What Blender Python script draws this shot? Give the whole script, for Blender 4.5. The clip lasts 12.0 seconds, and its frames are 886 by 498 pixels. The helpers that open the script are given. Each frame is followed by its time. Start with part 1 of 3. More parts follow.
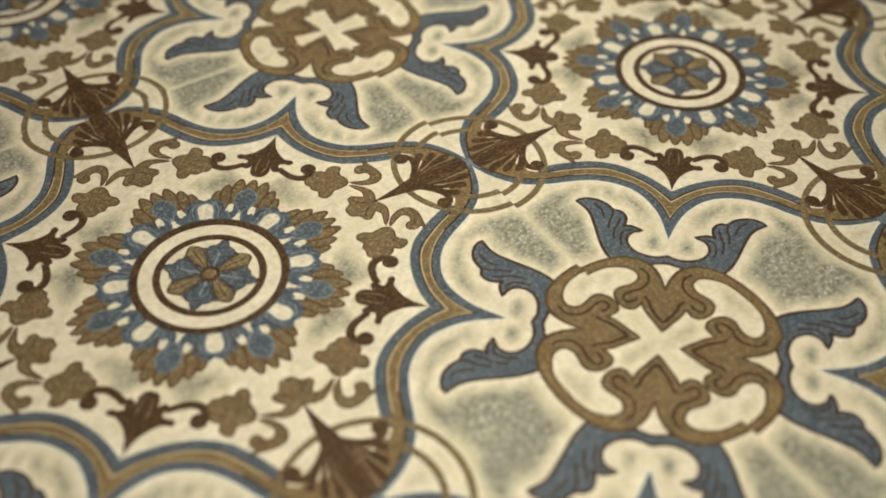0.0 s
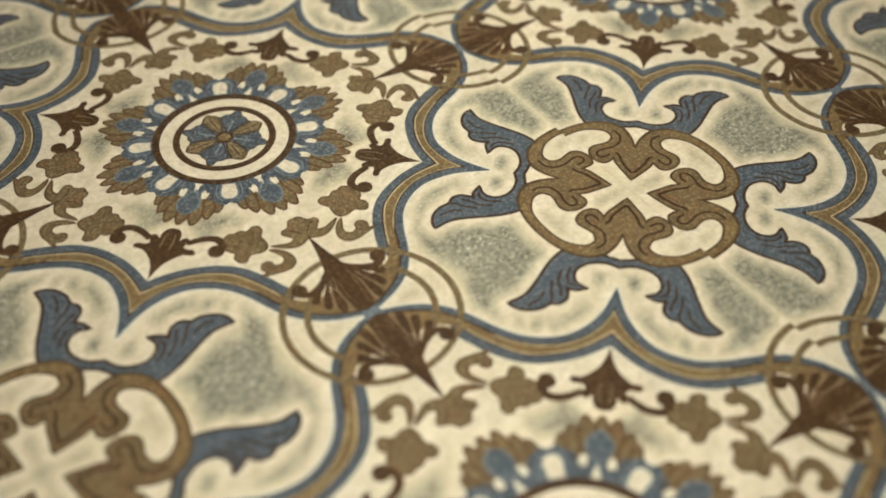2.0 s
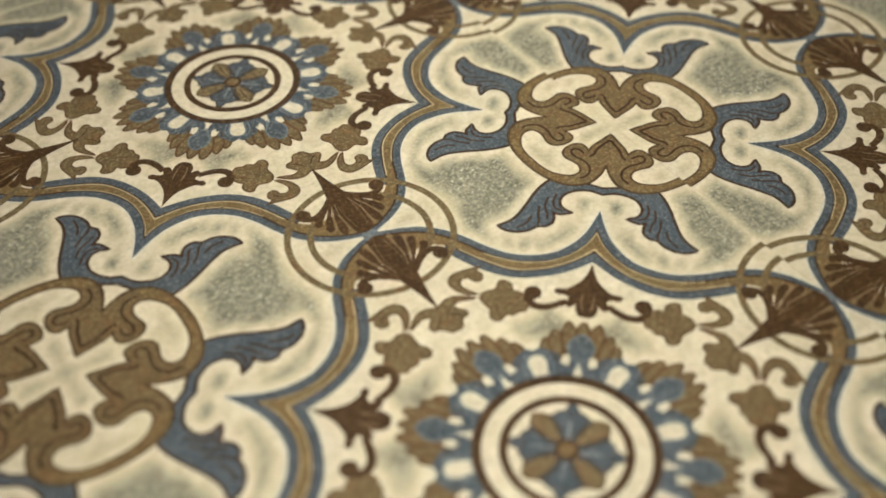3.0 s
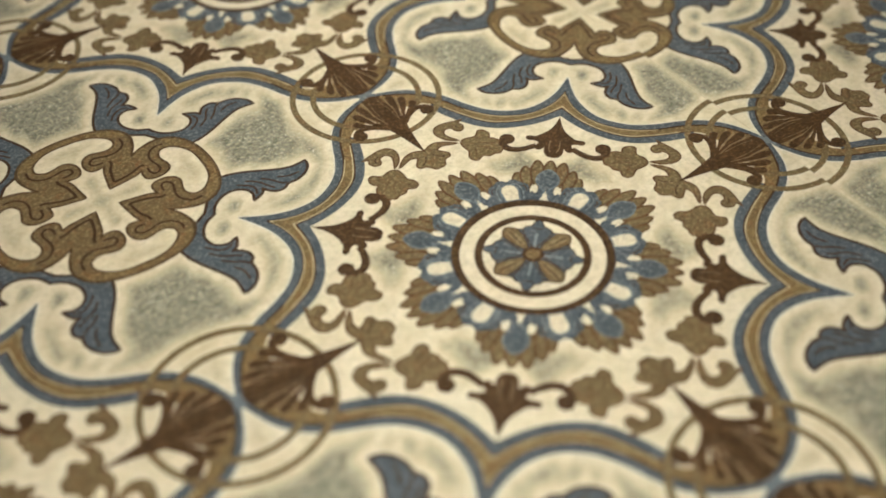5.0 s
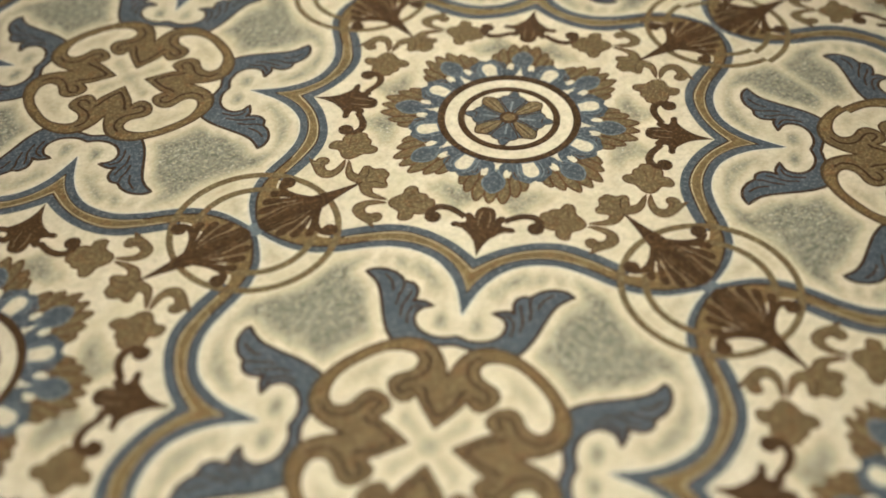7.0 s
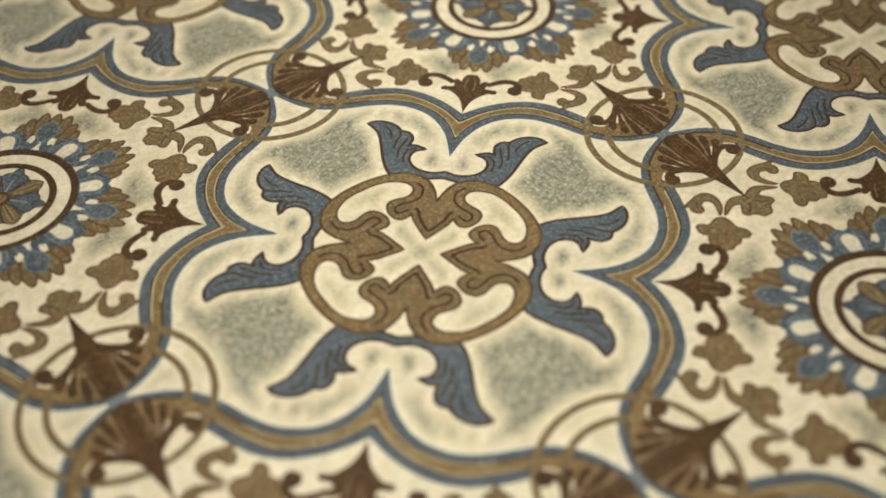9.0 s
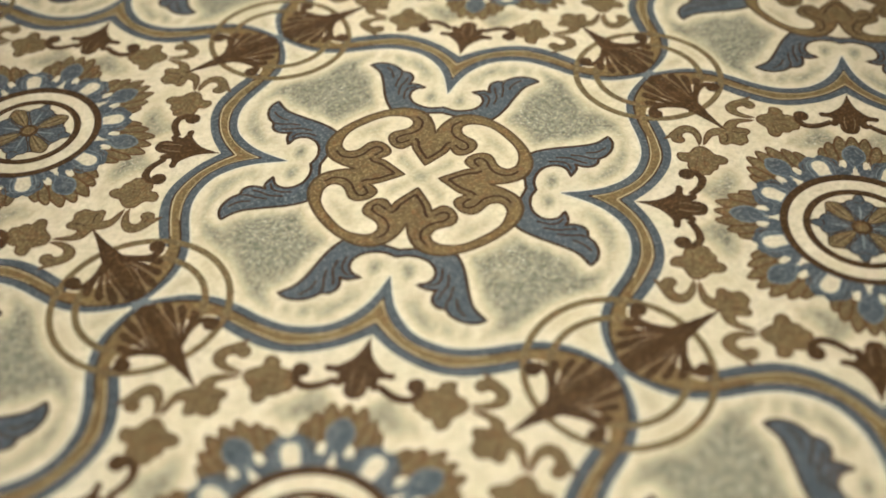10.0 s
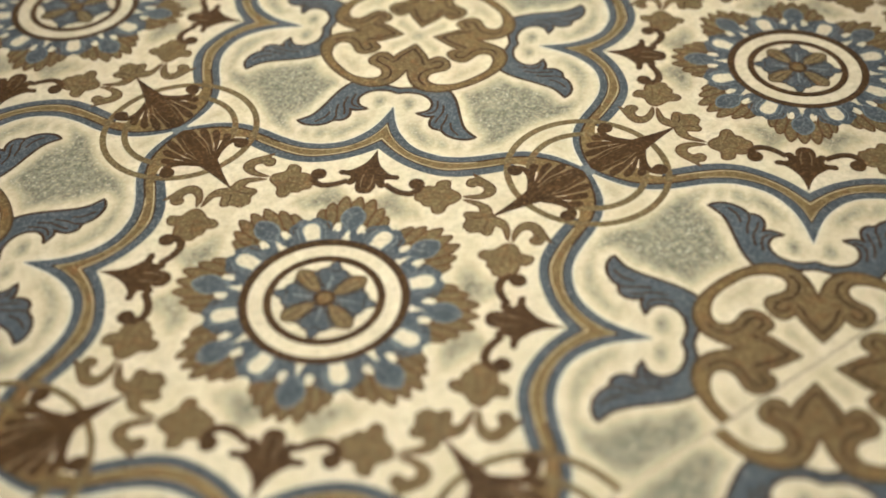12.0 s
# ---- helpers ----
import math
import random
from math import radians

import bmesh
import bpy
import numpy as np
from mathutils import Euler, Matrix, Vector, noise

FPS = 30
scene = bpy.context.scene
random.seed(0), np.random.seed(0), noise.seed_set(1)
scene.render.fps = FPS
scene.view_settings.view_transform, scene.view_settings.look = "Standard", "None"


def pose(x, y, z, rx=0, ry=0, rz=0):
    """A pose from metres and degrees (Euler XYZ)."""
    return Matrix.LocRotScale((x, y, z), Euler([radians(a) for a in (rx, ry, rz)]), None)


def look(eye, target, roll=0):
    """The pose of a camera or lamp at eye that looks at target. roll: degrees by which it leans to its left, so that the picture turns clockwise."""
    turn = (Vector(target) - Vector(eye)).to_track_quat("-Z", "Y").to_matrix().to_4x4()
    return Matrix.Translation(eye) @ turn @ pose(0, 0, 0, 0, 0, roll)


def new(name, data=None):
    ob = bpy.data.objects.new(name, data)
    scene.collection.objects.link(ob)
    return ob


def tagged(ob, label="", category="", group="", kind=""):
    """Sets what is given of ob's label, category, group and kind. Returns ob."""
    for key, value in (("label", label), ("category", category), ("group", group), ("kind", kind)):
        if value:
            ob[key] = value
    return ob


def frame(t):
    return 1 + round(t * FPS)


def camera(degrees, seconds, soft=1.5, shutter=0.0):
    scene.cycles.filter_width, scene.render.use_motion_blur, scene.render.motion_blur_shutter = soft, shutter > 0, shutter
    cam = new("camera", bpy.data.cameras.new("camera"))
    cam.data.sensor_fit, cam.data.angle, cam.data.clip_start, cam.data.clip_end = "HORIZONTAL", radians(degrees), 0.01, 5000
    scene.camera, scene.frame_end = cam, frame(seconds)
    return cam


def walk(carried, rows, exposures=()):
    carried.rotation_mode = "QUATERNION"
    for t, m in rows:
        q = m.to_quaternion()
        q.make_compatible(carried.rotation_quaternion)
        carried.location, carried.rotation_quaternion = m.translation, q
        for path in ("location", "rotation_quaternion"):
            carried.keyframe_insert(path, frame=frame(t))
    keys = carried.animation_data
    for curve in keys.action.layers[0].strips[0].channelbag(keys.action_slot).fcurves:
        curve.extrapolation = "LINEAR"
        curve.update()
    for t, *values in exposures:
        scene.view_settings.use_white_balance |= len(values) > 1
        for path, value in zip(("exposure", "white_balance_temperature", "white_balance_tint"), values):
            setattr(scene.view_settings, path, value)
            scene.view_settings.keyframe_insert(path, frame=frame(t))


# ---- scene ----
cam = camera(44.57, 12.0, soft=1.85)
cam.data.dof.use_dof = True
cam.data.dof.focus_distance = 0.37
cam.data.dof.aperture_fstop = 4.6
walk(cam, [
    (0.0, pose(-0.0715, -0.2373, 0.2485, 44.98, -0.21, -33.91)),
    (0.5, pose(-0.0786, -0.2500, 0.2456, 45.07, -0.11, -33.94)),
    (1.0, pose(-0.0860, -0.2633, 0.2426, 45.15, 0.00, -33.96)),
    (1.5, pose(-0.0936, -0.2766, 0.2407, 45.25, 0.13, -33.95)),
    (2.0, pose(-0.1016, -0.2911, 0.2391, 45.35, 0.27, -33.90)),
    (2.5, pose(-0.1094, -0.3058, 0.2383, 45.50, 0.45, -33.85)),
    (3.0, pose(-0.1176, -0.3216, 0.2372, 45.65, 0.61, -33.80)),
    (5.0, pose(-0.1517, -0.3838, 0.2327, 45.89, 0.93, -33.79)),
    (5.5, pose(-0.1602, -0.3969, 0.2323, 45.79, 0.86, -33.88)),
    (6.0, pose(-0.1691, -0.4108, 0.2325, 45.65, 0.79, -33.99)),
    (6.5, pose(-0.1778, -0.4246, 0.2334, 45.55, 0.75, -34.09)),
    (7.0, pose(-0.1873, -0.4397, 0.2341, 45.47, 0.73, -34.19)),
    (9.0, pose(-0.2249, -0.5007, 0.2374, 45.01, 0.78, -34.23)),
    (9.5, pose(-0.2340, -0.5158, 0.2372, 45.08, 0.82, -34.11)),
    (10.0, pose(-0.2439, -0.5320, 0.2367, 45.21, 0.87, -34.06)),
    (10.5, pose(-0.2543, -0.5486, 0.2361, 45.46, 0.93, -34.10)),
    (11.0, pose(-0.2668, -0.5670, 0.2345, 45.73, 1.02, -34.23)),
    (11.5, pose(-0.2791, -0.5846, 0.2321, 46.00, 1.09, -34.41)),
    (12.0, pose(-0.2915, -0.6020, 0.2286, 46.21, 1.17, -34.60)),
], exposures=[(0.0, -0.08), (7.0, -0.06), (9.0, 0.0), (12.0, 0.15)])

# ---- world and light ----
T = 0.2            # one repeat of the printed pattern, three repeats to a tile
TILE = 0.5992      # the tile is cut a little smaller than its print
PITCH = 0.5995
L = 0.00006        # step between the layers of the relief glaze

world = bpy.data.worlds.new("world")
scene.world = world
world.use_nodes = True
back = world.node_tree.nodes["Background"]
back.inputs["Color"].default_value = (1.0, 0.93, 0.82, 1)
back.inputs["Strength"].default_value = 0.05

# added soft light under the ceiling, no known fixture: fills the whole room
room = bpy.data.lights.new("overhead_fill", "AREA")
room.shape, room.size, room.size_y = "RECTANGLE", 0.9, 0.9
room.energy, room.color = 36, (1.0, 0.935, 0.835)
new("overhead_fill", room).matrix_world = pose(0.1, 0.1, 3.0)

# added strip light along the camera's way: its falloff sideways stands in for vignetting
lamp = bpy.data.lights.new("vignette_strip", "AREA")
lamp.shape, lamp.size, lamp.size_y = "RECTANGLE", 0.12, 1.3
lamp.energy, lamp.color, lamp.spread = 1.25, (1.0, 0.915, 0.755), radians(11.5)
new("vignette_strip", lamp).matrix_world = look((0.58, 0.715, 2.5), (0.095, -0.015, 0.0))


# ---- materials ----
def nodes_of(name):
    m = bpy.data.materials.new(name)
    m.use_nodes = True
    return m, m.node_tree.nodes, m.node_tree.links, m.node_tree.nodes["Principled BSDF"]


def noise_at(n, k, scale, detail=3.0, rough=0.55):
    geo = n.new("ShaderNodeNewGeometry")
    tex = n.new("ShaderNodeTexNoise")
    tex.inputs["Scale"].default_value = scale
    tex.inputs["Detail"].default_value = detail
    tex.inputs["Roughness"].default_value = rough
    k.new(geo.outputs["Position"], tex.inputs["Vector"])
    return tex.outputs["Fac"]


def ranged(n, k, value, a, b, c=0.0, d=1.0):
    r = n.new("ShaderNodeMapRange")
    r.inputs["From Min"].default_value, r.inputs["From Max"].default_value = a, b
    r.inputs["To Min"].default_value, r.inputs["To Max"].default_value = c, d
    k.new(value, r.inputs["Value"])
    return r.outputs["Result"]


def mixed(n, k, fac, one, two):
    m = n.new("ShaderNodeMix")
    m.data_type = "RGBA"
    if isinstance(fac, float):
        m.inputs["Factor"].default_value = fac
    else:
        k.new(fac, m.inputs["Factor"])
    for slot, value in ((6, one), (7, two)):
        if isinstance(value, tuple):
            m.inputs[slot].default_value = (*value, 1)
        else:
            k.new(value, m.inputs[slot])
    return m.outputs[2]


def times(n, k, one, two):
    m = n.new("ShaderNodeMath")
    m.operation = "MULTIPLY"
    for slot, value in ((0, one), (1, two)):
        if isinstance(value, float):
            m.inputs[slot].default_value = value
        else:
            k.new(value, m.inputs[slot])
    return m.outputs[0]


def finish(n, k, bsdf, colour, rough=0.5, bump=0.45):
    k.new(colour, bsdf.inputs["Base Color"])
    k.new(ranged(n, k, noise_at(n, k, 300, 4), 0.3, 0.7, rough - 0.08, rough + 0.1), bsdf.inputs["Roughness"])
    bsdf.inputs["Specular IOR Level"].default_value = 0.11
    b = n.new("ShaderNodeBump")
    b.inputs["Strength"].default_value = bump
    b.inputs["Distance"].default_value = 0.0004
    k.new(noise_at(n, k, 700, 4, 0.65), b.inputs["Height"])
    k.new(b.outputs["Normal"], bsdf.inputs["Normal"])


def ink(name, deep, pale, worn, wear=0.35, tint=None):
    """A printed ceramic colour: cloudy between two tones, with a fine worn grain and, on some, rusty stains."""
    m, n, k, bsdf = nodes_of(name)
    cloud = ranged(n, k, noise_at(n, k, 110, 6, 0.68), 0.34, 0.66)
    tone = mixed(n, k, cloud, deep, pale)
    if tint:
        tone = mixed(n, k, ranged(n, k, noise_at(n, k, 210, 5, 0.65), 0.5, 0.66, 0.0, 0.6), tone, tint)
    mottle = ranged(n, k, noise_at(n, k, 640, 4, 0.75), 0.42, 0.58, 0.0, 0.55)
    tone = mixed(n, k, mottle, tone, tuple(c * 0.55 for c in deep))
    grain = ranged(n, k, noise_at(n, k, 860, 4, 0.75), 0.5, 0.63, 0.0, wear)
    tone = mixed(n, k, grain, tone, worn)
    info = n.new("ShaderNodeObjectInfo")
    shift = ranged(n, k, info.outputs["Random"], 0, 1, 0.0, 0.2)
    finish(n, k, bsdf, mixed(n, k, shift, tone, pale))
    return m


RUST = (0.19, 0.08, 0.026)
BLUE = ink("slate_blue_glaze", (0.036, 0.053, 0.073), (0.08, 0.107, 0.135), (0.25, 0.29, 0.32), 0.48)
OCHRE = ink("ochre_brown_glaze", (0.115, 0.077, 0.028), (0.195, 0.139, 0.058), (0.36, 0.28, 0.15), 0.55, RUST)
OLIVE = ink("olive_brown_glaze", (0.1, 0.073, 0.031), (0.168, 0.129, 0.061), (0.33, 0.27, 0.155), 0.55, RUST)
UMBER = ink("dark_umber_glaze", (0.033, 0.0148, 0.0048), (0.067, 0.0325, 0.0108), (0.18, 0.105, 0.042), 0.52)
LINE = ink("outline_glaze", (0.03, 0.0125, 0.004), (0.054, 0.024, 0.008), (0.11, 0.06, 0.024), 0.3)
SEPIA = ink("sepia_outline_glaze", (0.055, 0.031, 0.012), (0.085, 0.05, 0.02), (0.14, 0.09, 0.045), 0.3)
BRONZE = ink("bronze_brown_glaze", (0.1, 0.07, 0.029), (0.165, 0.122, 0.056), (0.33, 0.27, 0.155), 0.5, RUST)
TAN = ink("pale_tan_glaze", (0.2, 0.145, 0.07), (0.29, 0.22, 0.115), (0.42, 0.35, 0.23), 0.4)
RAY = ink("bronze_ray_glaze", (0.14, 0.1, 0.048), (0.23, 0.17, 0.09), (0.36, 0.29, 0.175), 0.4)
HAZE = ink("hazy_blue_glaze", (0.085, 0.12, 0.155), (0.14, 0.18, 0.215), (0.3, 0.34, 0.36), 0.4)
RUSSET = ink("russet_outline_glaze", (0.07, 0.034, 0.012), (0.12, 0.062, 0.023), (0.2, 0.12, 0.055), 0.35)
FROST = ink("frosty_white_glaze", (0.6, 0.6, 0.53), (0.7, 0.7, 0.63), (0.76, 0.76, 0.7), 0.3)
SKY = ink("pale_blue_glaze", (0.14, 0.185, 0.225), (0.21, 0.27, 0.31), (0.38, 0.42, 0.44), 0.4)
STRAW = ink("straw_glaze", (0.4, 0.33, 0.19), (0.52, 0.44, 0.28), (0.6, 0.52, 0.37), 0.4)
IVORY = ink("ivory_glaze", (0.6, 0.55, 0.42), (0.7, 0.655, 0.525), (0.74, 0.7, 0.58), 0.3)


def field_material():
    """Cream ground with washes of grey, denser away from the drawn figures, and a salt-like grain."""
    m, n, k, bsdf = nodes_of("cream_and_grey_glaze")
    wash = n.new("ShaderNodeAttribute")
    wash.attribute_name = "wash"
    cloud = ranged(n, k, noise_at(n, k, 75, 5, 0.6), 0.3, 0.56, 0.62, 1.0)
    salt = ranged(n, k, noise_at(n, k, 760, 4, 0.7), 0.5, 0.66, 1.0, 0.38)
    amount = times(n, k, wash.outputs["Fac"], cloud)
    ivory = mixed(n, k, ranged(n, k, noise_at(n, k, 140, 4), 0.35, 0.65), (0.6, 0.555, 0.435), (0.69, 0.65, 0.535))
    ivory = mixed(n, k, ranged(n, k, noise_at(n, k, 520, 5, 0.75), 0.46, 0.64, 0.0, 0.45), ivory, (0.4, 0.38, 0.29))
    ivory = mixed(n, k, ranged(n, k, noise_at(n, k, 260, 5, 0.7), 0.48, 0.66, 0.0, 0.45), ivory, (0.42, 0.405, 0.315))
    ivory = mixed(n, k, ranged(n, k, noise_at(n, k, 65, 5, 0.7), 0.46, 0.68, 0.0, 0.6), ivory, (0.52, 0.49, 0.34))
    straw = mixed(n, k, ranged(n, k, noise_at(n, k, 600, 4, 0.7), 0.4, 0.62), (0.51, 0.46, 0.315), (0.63, 0.58, 0.43))
    ground = mixed(n, k, ranged(n, k, amount, 0.02, 0.3), ivory, straw)
    grey = mixed(n, k, ranged(n, k, noise_at(n, k, 420, 4, 0.7), 0.38, 0.62), (0.125, 0.133, 0.105), (0.245, 0.255, 0.205))
    tone = mixed(n, k, times(n, k, ranged(n, k, amount, 0.1, 0.8), salt), ground, grey)
    # patches of pale specks on the grey: glints painted into the colour
    glint = times(n, k, ranged(n, k, noise_at(n, k, 880, 3, 0.65), 0.57, 0.64, 0.0, 0.85), ranged(n, k, noise_at(n, k, 90, 3, 0.6), 0.42, 0.62))
    tone = mixed(n, k, times(n, k, glint, ranged(n, k, amount, 0.2, 0.7)), tone, (0.66, 0.65, 0.56))
    finish(n, k, bsdf, tone, 0.5, 0.45)
    return m


def plain_material(name, one, two, scale, rough):
    m, n, k, bsdf = nodes_of(name)
    tone = mixed(n, k, ranged(n, k, noise_at(n, k, scale, 5), 0.35, 0.65), one, two)
    finish(n, k, bsdf, tone, rough, 0.1)
    return m


FIELD = field_material()
BISCUIT = plain_material("soiled_clay_edge", (0.2, 0.17, 0.125), (0.32, 0.28, 0.21), 200, 0.8)
GROUT = plain_material("pale_grout", (0.5, 0.46, 0.36), (0.6, 0.56, 0.45), 400, 0.9)
PLASTER = plain_material("warm_white_plaster", (0.66, 0.63, 0.57), (0.74, 0.71, 0.65), 6, 0.85)


# ---- drawing tools: lengths in repeats of the pattern ----
R2 = math.sqrt(0.5)


def diagonal(p, q):
    """p from the middle of the rosette towards the cusp, q across."""
    return (p - q) * R2, (p + q) * R2


def corner(p, q):
    """p from the corner of the repeat towards the rosette, q across."""
    return 0.5 - (p - q) * R2, 0.5 - (p + q) * R2


def axial(a, b):
    return a, b


def turned(points, degrees):
    c, s = math.cos(radians(degrees)), math.sin(radians(degrees))
    return [(x * c - y * s, x * s + y * c) for x, y in points]


def polar(r, degrees):
    return r * math.cos(radians(degrees)), r * math.sin(radians(degrees))


def spline(points, closed=True, steps=4):
    """A smooth line through the points; a third value marks a sharp corner."""
    steps = 1 if Drawing.plain else steps
    pts = [(p[0], p[1]) for p in points]
    sharp = [len(p) > 2 for p in points]
    n = len(pts)
    out = []
    for i in range(n if closed else n - 1):
        j = (i + 1) % n
        b, c = pts[i], pts[j]
        a = b if sharp[i] or (not closed and i == 0) else pts[i - 1]
        d = c if sharp[j] or (not closed and j == n - 1) else pts[(j + 1) % n]
        for s in range(steps):
            t = s / steps
            out.append(tuple(0.5 * (2 * b[m] + (c[m] - a[m]) * t + (2 * a[m] - 5 * b[m] + 4 * c[m] - d[m]) * t * t
                             + (3 * b[m] - a[m] - 3 * c[m] + d[m]) * t ** 3) for m in (0, 1)))
    if not closed:
        out.append(pts[-1])
    return out


def both(half):
    """A closed outline from its half on one side of the axis; the ends lie on the axis."""
    rest = [(p[0], -p[1], *p[2:]) for p in half[::-1] if abs(p[1]) > 1e-6]
    return list(half) + rest


def placed(points, where):
    return [where(p[0], p[1]) for p in points]


def flipped(points):
    return [(x, -y) for x, y in points]


edge_samples = []     # outlines of all figures of one repeat, to spread the grey wash between them


class Drawing:
    """Figures in low relief, gathered into one mesh; plain ones have no raised lines."""
    plain = False

    def __init__(self):
        self.verts, self.faces, self.index, self.slots = [], [], [], []

    def slot(self, material):
        if material not in self.slots:
            self.slots.append(material)
        return self.slots.index(material)

    def face(self, ids, material):
        self.faces.append(ids)
        self.index.append(self.slot(material))

    def fill(self, poly, layer, material):
        area = sum(a[0] * b[1] - b[0] * a[1] for a, b in zip(poly, poly[1:] + poly[:1]))
        if area < 0:
            poly = poly[::-1]
        base, n = len(self.verts), len(poly)
        self.verts += [(x * T, y * T, layer * L) for x, y in poly] + [(x * T, y * T, -L) for x, y in poly]
        from mathutils.geometry import tessellate_polygon
        for tri in tessellate_polygon([[Vector((x, y, 0)) for x, y in poly]]):
            a, b, c = (poly[i] for i in tri)
            turn = (b[0] - a[0]) * (c[1] - a[1]) - (b[1] - a[1]) * (c[0] - a[0])
            self.face([base + i for i in (tri if turn > 0 else tri[::-1])], material)
        for i in range(0 if Drawing.plain else n):
            j = (i + 1) % n
            self.face([base + i, base + n + i, base + n + j, base + j], material)
        return self

    def ridge(self, line, width, layer, material, closed=False, taper=False, foot=1.2):
        """A raised line with a low roof-shaped section."""
        if Drawing.plain and foot < 2:
            return self
        n, base = len(line), len(self.verts)
        for i, (x, y) in enumerate(line):
            a = line[i - 1] if closed or i else line[0]
            b = line[(i + 1) % n] if closed or i < n - 1 else line[-1]
            dx, dy = b[0] - a[0], b[1] - a[1]
            d = math.hypot(dx, dy) or 1
            w = width / 2 * (1 if not taper else 0.75 + 0.25 * i / (n - 1))
            nx, ny = -dy / d * w, dx / d * w
            self.verts += [((x + nx) * T, (y + ny) * T, (layer - foot) * L), (x * T, y * T, layer * L), ((x - nx) * T, (y - ny) * T, (layer - foot) * L)]
        for i in range(n if closed else n - 1):
            p, q = base + 3 * i, base + 3 * ((i + 1) % n)
            self.face([p, p + 1, q + 1, q], material)
            self.face([p + 1, p + 2, q + 2, q + 1], material)
        return self

    def figure(self, poly, layer, material, line=0.0045, edge=None):
        self.fill(poly, layer, material)
        if line:
            self.ridge(poly, line * 1.2, layer + 0.7, edge or LINE, True)
        edge_samples.extend(poly)
        return self

    def band(self, one, two, layer, material):
        return self.fill(list(one) + list(two)[::-1], layer, material)

    def mesh(self, name):
        me = bpy.data.meshes.new(name)
        me.from_pydata(self.verts, [], self.faces)
        for m in self.slots:
            me.materials.append(m)
        me.polygons.foreach_set("material_index", self.index)
        me.update()
        return me


def circle(cx, cy, r, a0=0, a1=360, steps=48, ry=None):
    return [(cx + r * math.cos(radians(a0 + (a1 - a0) * i / steps)), cy + (ry or r) * math.sin(radians(a0 + (a1 - a0) * i / steps)))
            for i in range(steps + (0 if abs(a1 - a0) == 360 else 1))]


def petal(r0, r1, width, angle, belly=0.62, point=0.0):
    """A petal from r0 to r1 along an angle."""
    d = r1 - r0
    half = [(r0, 0, 1), (r0 + d * 0.3, width * 0.33), (r0 + d * belly, width * 0.5), (r0 + d * 0.88, width * (0.36 - 0.16 * point)), (r1, 0)]
    return turned(spline(both(half), steps=3), angle)


# ---- the figures of one repeat ----
motifs = []          # name, mesh, turns


LABELS = {
    "border": "slate blue border line with an ochre stripe",
    "node_circle": "thin olive brown double ring arc",
    "fan_leaf": "dark umber fan-shaped leaf with pale rays",
    "centre_flower": "eight-petalled slate blue and olive flower",
    "inner_ring": "dark brown inner ring of the rosette",
    "outer_ring": "dark brown outer ring of the rosette",
    "arch": "slate blue arch round an ivory oval",
    "palmette": "olive leaf palmette with a blue heart",
    "bell_flower": "olive brown lobed flower with dark outline",
    "axis_flower": "small olive flower with two curling stems",
    "hook_leaf": "olive brown hooked leaf with dark outline",
    "cusp_palmette": "dark umber palmette with two curled stems",
    "acanthus_bracket": "pair of slate blue acanthus leaves, dark outlined",
    "trefoil": "ochre trefoil growing from a ring quarter",
}


def motif(name, drawing, turns):
    motifs.append((name, drawing.mesh(name), turns))


QUARTERS = (0, 90, 180, 270)
EIGHTHS = tuple(range(0, 360, 45))


def centre_flower():
    d = Drawing()
    star = []
    for k in range(16):
        star.append(polar(0.066 if k % 2 == 0 else 0.0585, k * 22.5))
    d.figure(spline(star), 1, BLUE, 0.003)
    for k in range(8):
        a = 45 * k
        if k % 2:
            # blue petal: two shoulders and a small knob or point, with a pale streak from the heart
            half = [(0.012, 0, 1), (0.03, 0.0115), (0.047, 0.0215), (0.0565, 0.022), (0.0615, 0.0165), (0.0645, 0.0095), (0.0715, 0.007), (0.0765, 0.0035), (0.078, 0)]
            d.figure(turned(spline(both(half), steps=3), a), 2.3, BLUE, 0.0022)
            d.ridge([polar(0.017, a), polar(0.034, a), polar(0.048, a)], 0.0042, 3.1, SKY)
            d.ridge(turned(spline([(0.0605, -0.009), (0.0575, 0), (0.0605, 0.009)], False, 3), a), 0.0026, 3.1, LINE)
        else:
            d.figure(petal(0.012, 0.0725, 0.028, a, 0.74), 3.2, OLIVE, 0.0022)
            for s in (-4, 4):
                d.ridge([polar(0.02, a + s * 1.2), polar(0.045, a + s * 1.4), polar(0.063, a + s)], 0.0032, 4, TAN)
            d.ridge([polar(0.018, a), polar(0.062, a)], 0.0024, 4, UMBER)
    d.fill(circle(0, 0, 0.0165, steps=24), 4, UMBER)
    d.fill(circle(0, 0, 0.0105, steps=20), 4.7, OCHRE)
    motif("centre_flower", d, (0,))


def medallion_rings():
    for name, r0, r1 in (("inner_ring", 0.0775, 0.0905), ("outer_ring", 0.1125, 0.1275)):
        d = Drawing()
        n = 72
        for r, z in ((r0, -1), (r0 + 0.002, 5.2), (r1 - 0.002, 5.2), (r1, -1)):
            d.verts += [(x * T, y * T, z * L) for x, y in circle(0, 0, r, steps=n)]
        for s in range(3):
            for i in range(n):
                j = (i + 1) % n
                d.face([s * n + i, (s + 1) * n + i, (s + 1) * n + j, s * n + j], UMBER)
        edge_samples.extend(circle(0, 0, r0, steps=n) + circle(0, 0, r1, steps=n))
        motif(name, d, (0,))


